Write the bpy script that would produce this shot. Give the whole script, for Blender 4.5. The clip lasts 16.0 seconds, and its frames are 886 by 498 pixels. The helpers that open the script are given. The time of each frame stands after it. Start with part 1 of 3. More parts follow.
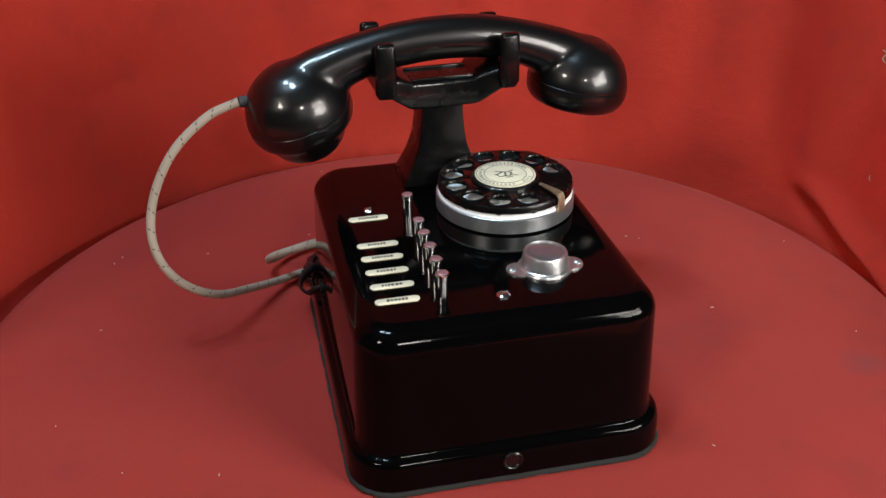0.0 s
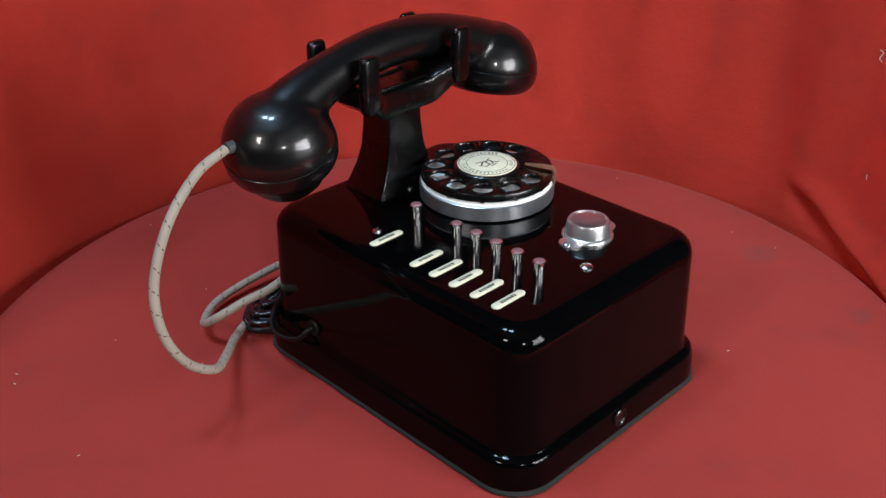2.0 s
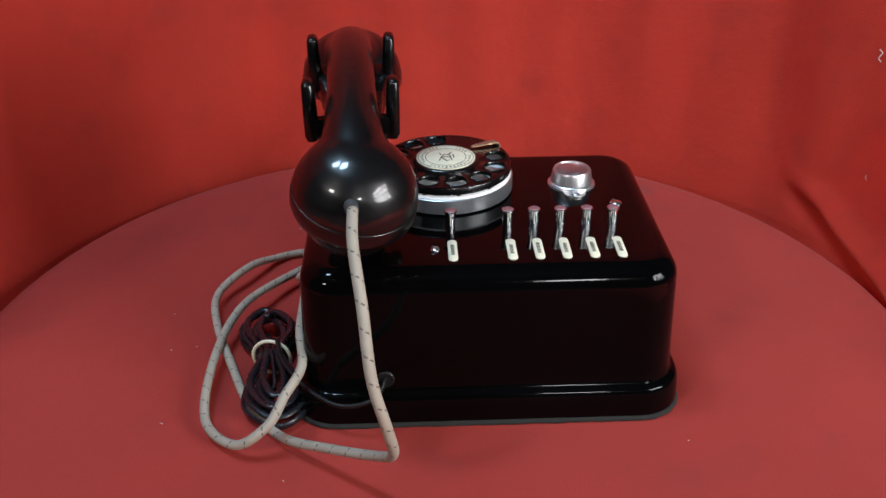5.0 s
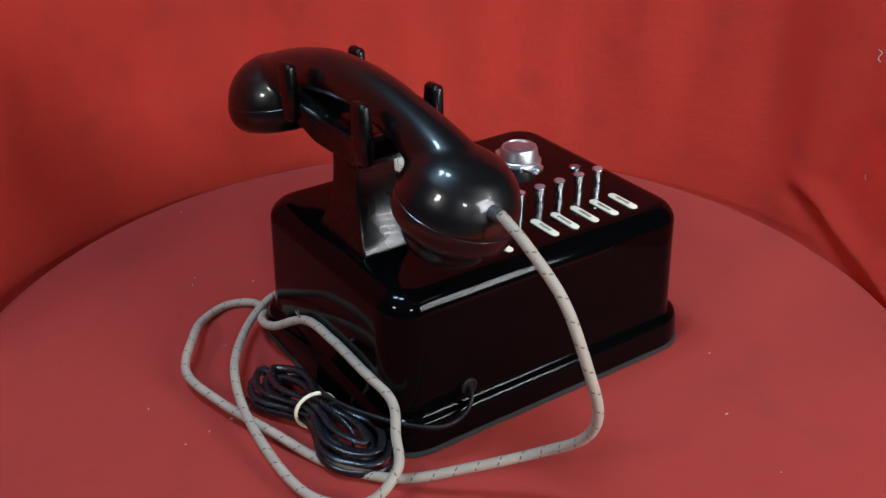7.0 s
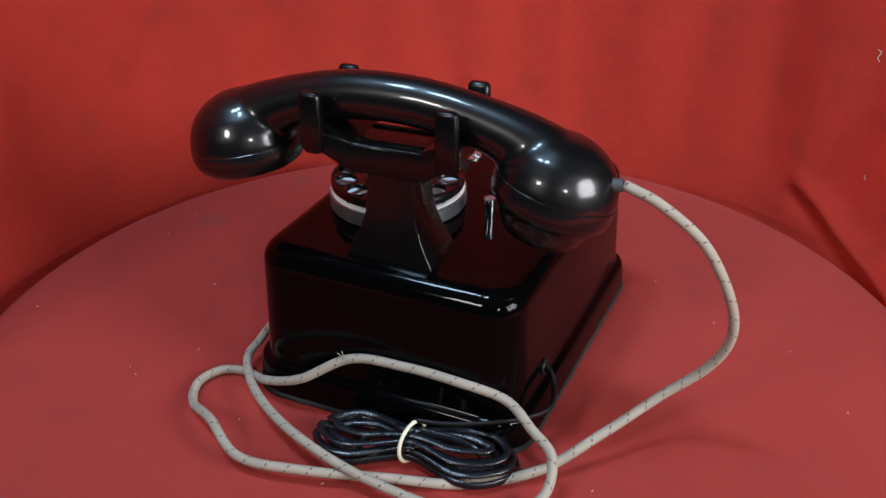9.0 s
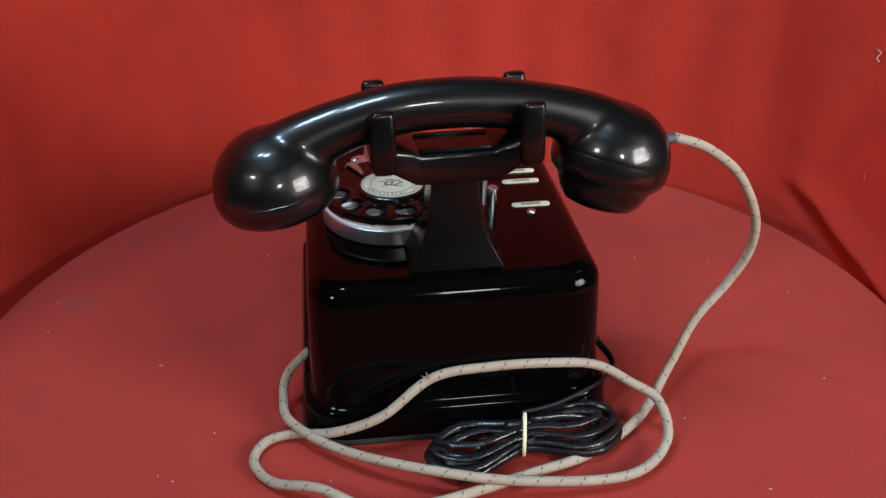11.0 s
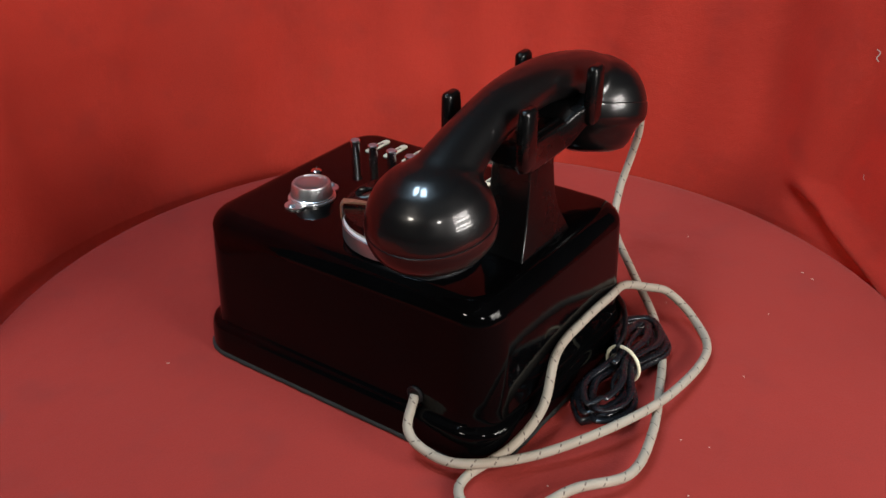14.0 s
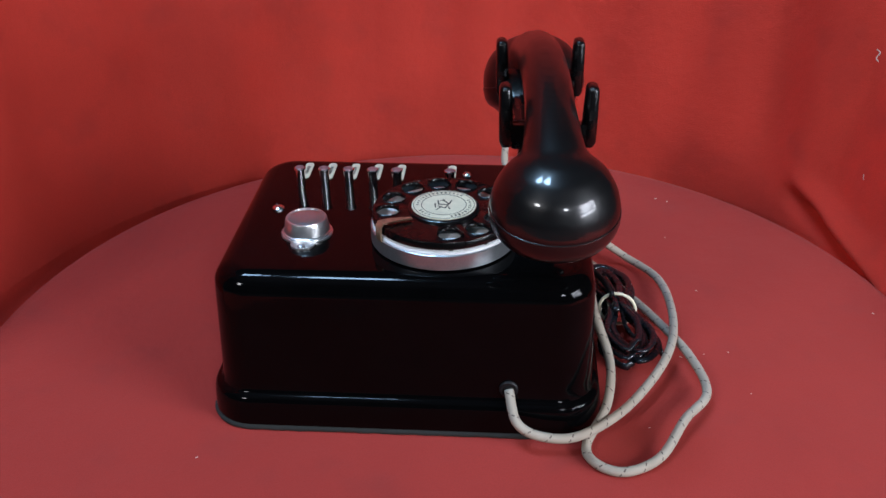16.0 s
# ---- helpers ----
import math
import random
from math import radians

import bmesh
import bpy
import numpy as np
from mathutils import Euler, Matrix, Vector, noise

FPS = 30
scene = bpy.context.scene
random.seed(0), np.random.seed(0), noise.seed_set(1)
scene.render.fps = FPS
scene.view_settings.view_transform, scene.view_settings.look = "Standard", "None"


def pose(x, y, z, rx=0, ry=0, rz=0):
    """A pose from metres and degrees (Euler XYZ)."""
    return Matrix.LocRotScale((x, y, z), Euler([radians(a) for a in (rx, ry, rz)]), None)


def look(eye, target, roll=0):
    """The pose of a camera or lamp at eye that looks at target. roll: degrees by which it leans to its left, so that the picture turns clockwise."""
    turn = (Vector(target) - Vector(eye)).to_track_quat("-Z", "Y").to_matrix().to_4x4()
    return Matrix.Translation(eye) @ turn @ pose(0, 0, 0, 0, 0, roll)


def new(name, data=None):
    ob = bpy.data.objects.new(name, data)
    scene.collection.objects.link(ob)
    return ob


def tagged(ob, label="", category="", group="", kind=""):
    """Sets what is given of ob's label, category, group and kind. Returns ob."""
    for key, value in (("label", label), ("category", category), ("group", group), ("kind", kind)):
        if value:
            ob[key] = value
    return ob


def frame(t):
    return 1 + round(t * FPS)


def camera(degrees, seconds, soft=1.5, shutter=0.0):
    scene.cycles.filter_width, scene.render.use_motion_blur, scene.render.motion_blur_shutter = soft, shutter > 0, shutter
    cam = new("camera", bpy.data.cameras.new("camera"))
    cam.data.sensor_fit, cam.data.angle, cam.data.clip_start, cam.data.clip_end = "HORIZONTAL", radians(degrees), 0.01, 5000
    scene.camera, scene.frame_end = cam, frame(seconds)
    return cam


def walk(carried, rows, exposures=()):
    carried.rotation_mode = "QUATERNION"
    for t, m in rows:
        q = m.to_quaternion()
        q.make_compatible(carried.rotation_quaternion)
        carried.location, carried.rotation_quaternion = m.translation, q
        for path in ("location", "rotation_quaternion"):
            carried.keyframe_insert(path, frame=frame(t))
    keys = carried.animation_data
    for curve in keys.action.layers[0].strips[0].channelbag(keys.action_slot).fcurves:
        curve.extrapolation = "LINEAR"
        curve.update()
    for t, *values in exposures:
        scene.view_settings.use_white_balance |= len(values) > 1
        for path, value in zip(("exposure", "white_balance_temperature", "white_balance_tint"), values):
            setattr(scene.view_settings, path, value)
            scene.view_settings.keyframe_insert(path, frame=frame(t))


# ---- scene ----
cam = camera(47.02, 16.0)
# The telephone turns on a round cloth-covered turntable; the camera stands before it.
TURN0, RATE = 13.2, 15.82  # degrees, degrees per second
walk(cam, [(t, pose(0, -0.51, 0.347, 60.834, 0.404, 0.358 - d))
           for t, d in ((0, 0), (1, 0.095), (3, 0.175), (6, 0.207), (9, 0.254), (12, 0.286), (16, 0.318))],
     exposures=[(t, 0.0, 6500 - 4900 * (b / 0.83 - 1), 10) for t, b in ((0, 0.80), (1, 0.85), (3.5, 0.92), (6, 0.88), (7.5, 0.95), (9, 0.92), (11.5, 0.82), (12.75, 0.77), (14, 0.82), (15, 0.94), (16, 0.99))])

# ---- light: lamps for windows and two ceiling lights in an unseen closed room ----
world = bpy.data.worlds.new("world")
scene.world = world
world.use_nodes = True
world.node_tree.nodes["Background"].inputs["Color"].default_value = (0.75, 0.85, 1, 1)
world.node_tree.nodes["Background"].inputs["Strength"].default_value = 0.05


def area_lamp(name, eye, target, w, h, watts, colour):
    d = bpy.data.lights.new(name, "AREA")
    d.shape, d.size, d.size_y, d.energy, d.color = "RECTANGLE", w, h, watts, colour
    ob = new(name, d)
    ob.matrix_world = look(eye, target)
    return ob


for k in range(6):
    area_lamp("window_light", (1.04, -0.76, 0.31 + 0.10 * k), (0, 0, 0.1), 0.68, 0.020, 4.0, (1.0, 0.96, 0.92))
area_lamp("window_light", (-2.70, -3.25, 2.85), (0, 0, 0.1), 0.70, 0.58, 74, (1.0, 0.92, 0.82))
area_lamp("window_light", (1.20, -4.35, 2.25), (0, 0, 0.1), 0.50, 0.46, 48, (1.0, 0.95, 0.90))
for k in range(2):
    x, y = -1.42 + 0.70 * k, -0.02 - 0.40 * k
    area_lamp("ceiling_light", (x, y, 3.88), (x, y, 0), 0.52, 0.50, 64, (0.56, 0.80, 1.0))


# ---- materials ----
def material(name, colour, rough=0.5, metal=0.0, coat=0.0, spec=0.5, vary=0.15, scale=40.0, fine=400.0, bump=0.0, rough_vary=0.1, colour2=None):
    m = bpy.data.materials.new(name)
    m.use_nodes = True
    nt = m.node_tree
    b = nt.nodes["Principled BSDF"]
    b.inputs["Metallic"].default_value = metal
    b.inputs["Coat Weight"].default_value = coat
    b.inputs["Coat Roughness"].default_value = 0.065
    b.inputs["Specular IOR Level"].default_value = spec
    co = nt.nodes.new("ShaderNodeTexCoord")
    n1, n2 = nt.nodes.new("ShaderNodeTexNoise"), nt.nodes.new("ShaderNodeTexNoise")
    for n, s in ((n1, scale), (n2, fine)):
        n.inputs["Scale"].default_value, n.inputs["Detail"].default_value = s, 4.0
        nt.links.new(co.outputs["Object"], n.inputs["Vector"])
    mix = nt.nodes.new("ShaderNodeMix")
    mix.data_type = "RGBA"
    c2 = colour2 or [c * (1 - vary) for c in colour]
    mix.inputs["A"].default_value, mix.inputs["B"].default_value = (*colour, 1), (*c2, 1)
    add = nt.nodes.new("ShaderNodeMath")
    add.operation = "MULTIPLY_ADD"
    nt.links.new(n2.outputs["Fac"], add.inputs[0])
    add.inputs[1].default_value = 0.5
    nt.links.new(n1.outputs["Fac"], add.inputs[2])
    ramp = nt.nodes.new("ShaderNodeMapRange")
    ramp.inputs["From Min"].default_value, ramp.inputs["From Max"].default_value = 0.5, 1.0
    nt.links.new(add.outputs[0], ramp.inputs["Value"])
    nt.links.new(ramp.outputs[0], mix.inputs["Factor"])
    nt.links.new(mix.outputs["Result"], b.inputs["Base Color"])
    rr = nt.nodes.new("ShaderNodeMapRange")
    rr.inputs["To Min"].default_value, rr.inputs["To Max"].default_value = max(0.02, rough - rough_vary / 2), rough + rough_vary / 2
    nt.links.new(n1.outputs["Fac"], rr.inputs["Value"])
    nt.links.new(rr.outputs[0], b.inputs["Roughness"])
    if bump:
        bp = nt.nodes.new("ShaderNodeBump")
        bp.inputs["Strength"].default_value, bp.inputs["Distance"].default_value = 0.5, bump
        nt.links.new(n2.outputs["Fac"], bp.inputs["Height"])
        nt.links.new(bp.outputs[0], b.inputs["Normal"])
    return m


BAKELITE = material("black_bakelite", (0.003, 0.0029, 0.0032), 0.33, coat=0.50, spec=0.27, vary=0.4, scale=60, fine=900, rough_vary=0.06)
CAST = material("black_lacquer", (0.002, 0.002, 0.0022), 0.27, coat=0.16, spec=0.26, vary=0.4, scale=60, fine=900, rough_vary=0.06)
ENAMEL = material("black_enamel", (0.0012, 0.0012, 0.0014), 0.070, spec=0.120, vary=0.4, scale=35, fine=220, rough_vary=0.06, bump=0.00006)
NICKEL = material("dull_nickel", (0.72, 0.72, 0.73), 0.30, 0.95, vary=0.08, scale=200, fine=900, rough_vary=0.04)
CHROME = material("chrome", (0.80, 0.80, 0.82), 0.14, 1.0, vary=0.15, scale=200, fine=900)
STEEL = material("brushed_steel", (0.40, 0.42, 0.44), 0.32, 0.85, vary=0.25, scale=90, fine=1200)
GREY = material("dull_grey", (0.30, 0.29, 0.29), 0.6, vary=0.3, scale=300)
RED_CAP = material("dull_red_cap", (0.30, 0.15, 0.16), 0.4, 0.3, vary=0.3, scale=300)
WHITE = material("white_enamel", (0.80, 0.82, 0.84), 0.25, vary=0.06, scale=120)
CREAM = material("cream_card", (0.72, 0.67, 0.50), 0.5, vary=0.18, scale=160, fine=900)
INK = material("ink", (0.06, 0.055, 0.045), 0.6)
BRASS = material("worn_brass", (0.55, 0.40, 0.26), 0.36, 0.8, vary=0.35, scale=250)
FELT = material("dusty_felt", (0.008, 0.009, 0.008), 0.95, vary=0.5, scale=250, fine=1500, bump=0.0006, colour2=(0.012, 0.013, 0.012))
PVC = material("black_pvc", (0.008, 0.009, 0.012), 0.27, vary=0.4, scale=150)
LEAD = material("matt_black_cable", (0.007, 0.007, 0.008), 0.5, spec=0.25, vary=0.4, scale=150)
BAND = material("rubber_band", (0.72, 0.66, 0.48), 0.55, vary=0.12, scale=200)
RUBBER = material("grey_rubber", (0.05, 0.05, 0.052), 0.6, vary=0.3, scale=200)
PLASTER = material("plaster", (0.12, 0.115, 0.11), 0.9, vary=0.15, scale=3, fine=40)
# Ceiling tone set pale and bluish, to lend the handset a cool sheen.
CEILING_TINT = material("ceiling_tint", (0.30, 0.33, 0.36), 0.9, vary=0.10, scale=3, fine=40)
LINT = material("lint", (0.55, 0.42, 0.36), 0.9)


def cloth(name, c1, c2, c3, smudges=()):
    """Red cotton: broad fading, blotches and a fine weave."""
    m = bpy.data.materials.new(name)
    m.use_nodes = True
    nt = m.node_tree
    b = nt.nodes["Principled BSDF"]
    b.inputs["Roughness"].default_value = 0.92
    b.inputs["Specular IOR Level"].default_value = 0.25
    b.inputs["Sheen Weight"].default_value = 0.04
    b.inputs["Sheen Tint"].default_value = (1, 0.75, 0.7, 1)
    co = nt.nodes.new("ShaderNodeTexCoord")

    def tex(scale, detail=4.0):
        n = nt.nodes.new("ShaderNodeTexNoise")
        n.inputs["Scale"].default_value, n.inputs["Detail"].default_value = scale, detail
        nt.links.new(co.outputs["Object"], n.inputs["Vector"])
        return n

    def mixed(a, bcol, fac, lo, hi):
        r = nt.nodes.new("ShaderNodeMapRange")
        r.inputs["From Min"].default_value, r.inputs["From Max"].default_value = lo, hi
        nt.links.new(fac, r.inputs["Value"])
        x = nt.nodes.new("ShaderNodeMix")
        x.data_type = "RGBA"
        nt.links.new(r.outputs[0], x.inputs["Factor"])
        nt.links.new(a, x.inputs["A"])
        x.inputs["B"].default_value = (*bcol, 1)
        return x.outputs["Result"]

    rgb = nt.nodes.new("ShaderNodeRGB")
    rgb.outputs[0].default_value = (*c1, 1)
    col = mixed(rgb.outputs[0], c2, tex(5.0).outputs["Fac"], 0.35, 0.75)
    col = mixed(col, c3, tex(22.0, 6.0).outputs["Fac"], 0.55, 0.90)
    col = mixed(col, [c1[0] * 0.6, c1[1] * 1.1, c1[2] * 1.2], tex(9.0, 8.0).outputs["Fac"], 0.68, 0.90)
    col = mixed(col, [c * 0.8 for c in c1], tex(1400.0, 2.0).outputs["Fac"], 0.4, 0.9)
    for x, y, wide in smudges:  # grey rub marks
        far = nt.nodes.new("ShaderNodeVectorMath")
        far.operation = "DISTANCE"
        far.inputs[1].default_value = (x, y, -0.003)
        nt.links.new(co.outputs["Object"], far.inputs[0])
        blot = nt.nodes.new("ShaderNodeMath")
        blot.operation = "MULTIPLY_ADD"
        blot.inputs[1].default_value, blot.inputs[2].default_value = 1.0 / wide, 0.0
        nt.links.new(far.outputs["Value"], blot.inputs[0])
        less = nt.nodes.new("ShaderNodeMath")
        less.operation = "SUBTRACT"
        nt.links.new(tex(55.0, 4.0).outputs["Fac"], less.inputs[0])
        nt.links.new(blot.outputs[0], less.inputs[1])
        col = mixed(col, [c1[0] * 0.58, c1[1] * 1.4, c1[2] * 1.8], less.outputs[0], -0.1, 0.75)
    nt.links.new(col, b.inputs["Base Color"])
    weave = tex(1100.0, 2.0)
    bp = nt.nodes.new("ShaderNodeBump")
    bp.inputs["Strength"].default_value, bp.inputs["Distance"].default_value = 0.5, 0.0004
    nt.links.new(weave.outputs["Fac"], bp.inputs["Height"])
    soft = nt.nodes.new("ShaderNodeBump")
    soft.inputs["Strength"].default_value, soft.inputs["Distance"].default_value = 0.6, 0.006
    nt.links.new(tex(16.0, 5.0).outputs["Fac"], soft.inputs["Height"])
    nt.links.new(soft.outputs[0], bp.inputs["Normal"])
    nt.links.new(bp.outputs[0], b.inputs["Normal"])
    return m


TABLE_CLOTH = cloth("turntable_cloth", (0.284, 0.0262, 0.0194), (0.248, 0.0224, 0.0168), (0.202, 0.0240, 0.0202), ((0.230, -0.074, 0.026), (0.204, -0.163, 0.020)))
BACK_CLOTH = cloth("backdrop_cloth", (0.66, 0.060, 0.037), (0.53, 0.047, 0.031), (0.42, 0.047, 0.036))


def braid(name):
    """Beige braided cord cover with a dark tracer thread; v runs along the cord in metres."""
    m = bpy.data.materials.new(name)
    m.use_nodes = True
    nt = m.node_tree
    b = nt.nodes["Principled BSDF"]
    b.inputs["Roughness"].default_value = 0.85
    uv = nt.nodes.new("ShaderNodeTexCoord")
    sep = nt.nodes.new("ShaderNodeSeparateXYZ")
    nt.links.new(uv.outputs["UV"], sep.inputs[0])

    def math_node(op, a, bb, c=None):
        n = nt.nodes.new("ShaderNodeMath")
        n.operation = op
        for i, v in enumerate((a, bb, c)):
            if v is None:
                continue
            if isinstance(v, (int, float)):
                n.inputs[i].default_value = v
            else:
                nt.links.new(v, n.inputs[i])
        return n.outputs[0]

    def band(pitch, sign, lo):
        w = math_node("MULTIPLY_ADD", sep.outputs["X"], sign, math_node("DIVIDE", sep.outputs["Y"], pitch))
        return math_node("GREATER_THAN", math_node("FRACT", w, 0.0), lo)

    tracer = math_node("MULTIPLY", band(0.0112, 1.0, 0.915), band(0.0040, -3.0, 0.42))
    n = nt.nodes.new("ShaderNodeTexNoise")
    n.inputs["Scale"].default_value = 90.0
    nt.links.new(uv.outputs["Object"], n.inputs["Vector"])
    base = nt.nodes.new("ShaderNodeMix")
    base.data_type = "RGBA"
    base.inputs["A"].default_value, base.inputs["B"].default_value = (0.34, 0.295, 0.235, 1), (0.235, 0.20, 0.16, 1)
    nt.links.new(n.outputs["Fac"], base.inputs["Factor"])
    top = nt.nodes.new("ShaderNodeMix")
    top.data_type = "RGBA"
    nt.links.new(tracer, top.inputs["Factor"])
    nt.links.new(base.outputs["Result"], top.inputs["A"])
    top.inputs["B"].default_value = (0.10, 0.075, 0.06, 1)
    nt.links.new(top.outputs["Result"], b.inputs["Base Color"])
    ribs = math_node("SINE", math_node("MULTIPLY_ADD", sep.outputs["X"], 50.0, math_node("MULTIPLY", sep.outputs["Y"], 5000.0)), 0.0)
    bp = nt.nodes.new("ShaderNodeBump")
    bp.inputs["Strength"].default_value, bp.inputs["Distance"].default_value = 0.35, 0.00012
    nt.links.new(ribs, bp.inputs["Height"])
    nt.links.new(bp.outputs[0], b.inputs["Normal"])
    return m


BRAID = braid("braided_cord")


def glass(name):
    m = bpy.data.materials.new(name)
    m.use_nodes = True
    b = m.node_tree.nodes["Principled BSDF"]
    b.inputs["Base Color"].default_value = (0.9, 0.92, 0.92, 1)
    b.inputs["Transmission Weight"].default_value = 1.0
    b.inputs["Roughness"].default_value = 0.06
    return m


GLASS = glass("lens_glass")


# ---- mesh helpers (metres) ----
def finish(bm, name, mat, smooth=40):
    bmesh.ops.recalc_face_normals(bm, faces=bm.faces)
    me = bpy.data.meshes.new(name)
    bm.to_mesh(me)
    bm.free()
    me.materials.append(mat)
    if smooth:
        for p in me.polygons:
            p.use_smooth = True
        me.set_sharp_from_angle(angle=radians(smooth))
    return me


def part(name, bm, mat, parent, label="", at=None, smooth=40):
    ob = new(name, finish(bm, name, mat, smooth))
    ob.parent = parent
    if at is not None:
        ob.matrix_basis = at
    return tagged(ob, label)


def rounded_loop(cx, cy, hx, hy, r, z, n=8):
    pts = []
    r = max(1e-5, min(r, hx, hy))
    for sx, sy, a0 in ((1, 1, 0), (-1, 1, 90), (-1, -1, 180), (1, -1, 270)):
        for k in range(n + 1):
            a = radians(a0 + 90 * k / n)
            pts.append(Vector((cx + sx * (hx - r) + r * math.cos(a), cy + sy * (hy - r) + r * math.sin(a), z)))
    return pts


def loft(bm, loops, cap0=True, cap1=True, closed=False):
    rings = [[bm.verts.new(p) for p in lp] for lp in loops]
    pairs = list(zip(rings, rings[1:])) + ([(rings[-1], rings[0])] if closed else [])
    for a, b in pairs:
        for i in range(len(a)):
            j = (i + 1) % len(a)
            bm.faces.new((a[i], a[j], b[j], b[i]))
    if cap0 and not closed:
        bm.faces.new(rings[0][::-1])
    if cap1 and not closed:
        bm.faces.new(rings[-1])
    return bm


def lathe(bm, profile, m=None, n=48):
    """A turned solid round z from (radius, height) pairs."""
    m = m or Matrix()
    loops = [[m @ Vector((max(r, 1e-5) * math.cos(2 * math.pi * k / n), max(r, 1e-5) * math.sin(2 * math.pi * k / n), z)) for k in range(n)] for r, z in profile]
    return loft(bm, loops)


def smooth_path(pts, step=0.002):
    """Catmull-Rom through the points."""
    p = [Vector(q) for q in pts]
    p = [p[0] * 2 - p[1]] + p + [p[-1] * 2 - p[-2]]
    out = []
    for i in range(1, len(p) - 2):
        a, b, c, d = p[i - 1:i + 3]
        n = max(2, int((c - b).length / step))
        for k in range(n):
            t = k / n
            out.append(0.5 * (2 * b + (c - a) * t + (2 * a - 5 * b + 4 * c - d) * t * t + (3 * b - a - 3 * c + d) * t ** 3))
    out.append(p[-2])
    return out


def tube(bm, path, radius, n=10, flat=1.0, closed=False):
    """A tube along a dense path, with uv: u round, v along in metres. radius: a number or one per point."""
    uvl = bm.loops.layers.uv.verify()
    count = len(path)
    radii = radius if isinstance(radius, (list, tuple)) else [radius] * count
    up = Vector((0, 0, 1))
    rings, along, s = [], [], 0.0
    ref = None
    for i, q in enumerate(path):
        t = (path[min(i + 1, count - 1)] - path[max(i - 1, 0)]).normalized()
        if ref is None:
            ref = t.cross(up) if abs(t.z) < 0.95 else t.cross(Vector((1, 0, 0)))
        ref = (ref - t * ref.dot(t)).normalized()
        side = t.cross(ref)
        if i:
            s += (q - path[i - 1]).length
        along.append(s)
        rings.append([bm.verts.new(q + (ref * math.cos(2 * math.pi * k / n) + side * math.sin(2 * math.pi * k / n) * flat) * radii[i]) for k in range(n)])
    for i in range(count - 1):
        for k in range(n):
            j = (k + 1) % n
            f = bm.faces.new((rings[i][k], rings[i][j], rings[i + 1][j], rings[i + 1][k]))
            for lp, (u, v) in zip(f.loops, ((k / n, along[i]), ((k + 1) / n, along[i]), ((k + 1) / n, along[i + 1]), (k / n, along[i + 1]))):
                lp[uvl].uv = (u, v)
    bm.faces.new(rings[0][::-1])
    bm.faces.new(rings[-1])
    return bm


def block(bm, m, sx, sy, sz, bevel=0.0005, seg=2):
    g = bmesh.ops.create_cube(bm, size=1.0, matrix=m @ Matrix.Diagonal((sx, sy, sz, 1)))
    if bevel:
        edges = {e for v in g["verts"] for e in v.link_edges}
        bmesh.ops.bevel(bm, geom=list(edges), offset=bevel, segments=seg, affect="EDGES", profile=0.5)
    return bm


def mm(*v):
    return Vector(v) / 1000


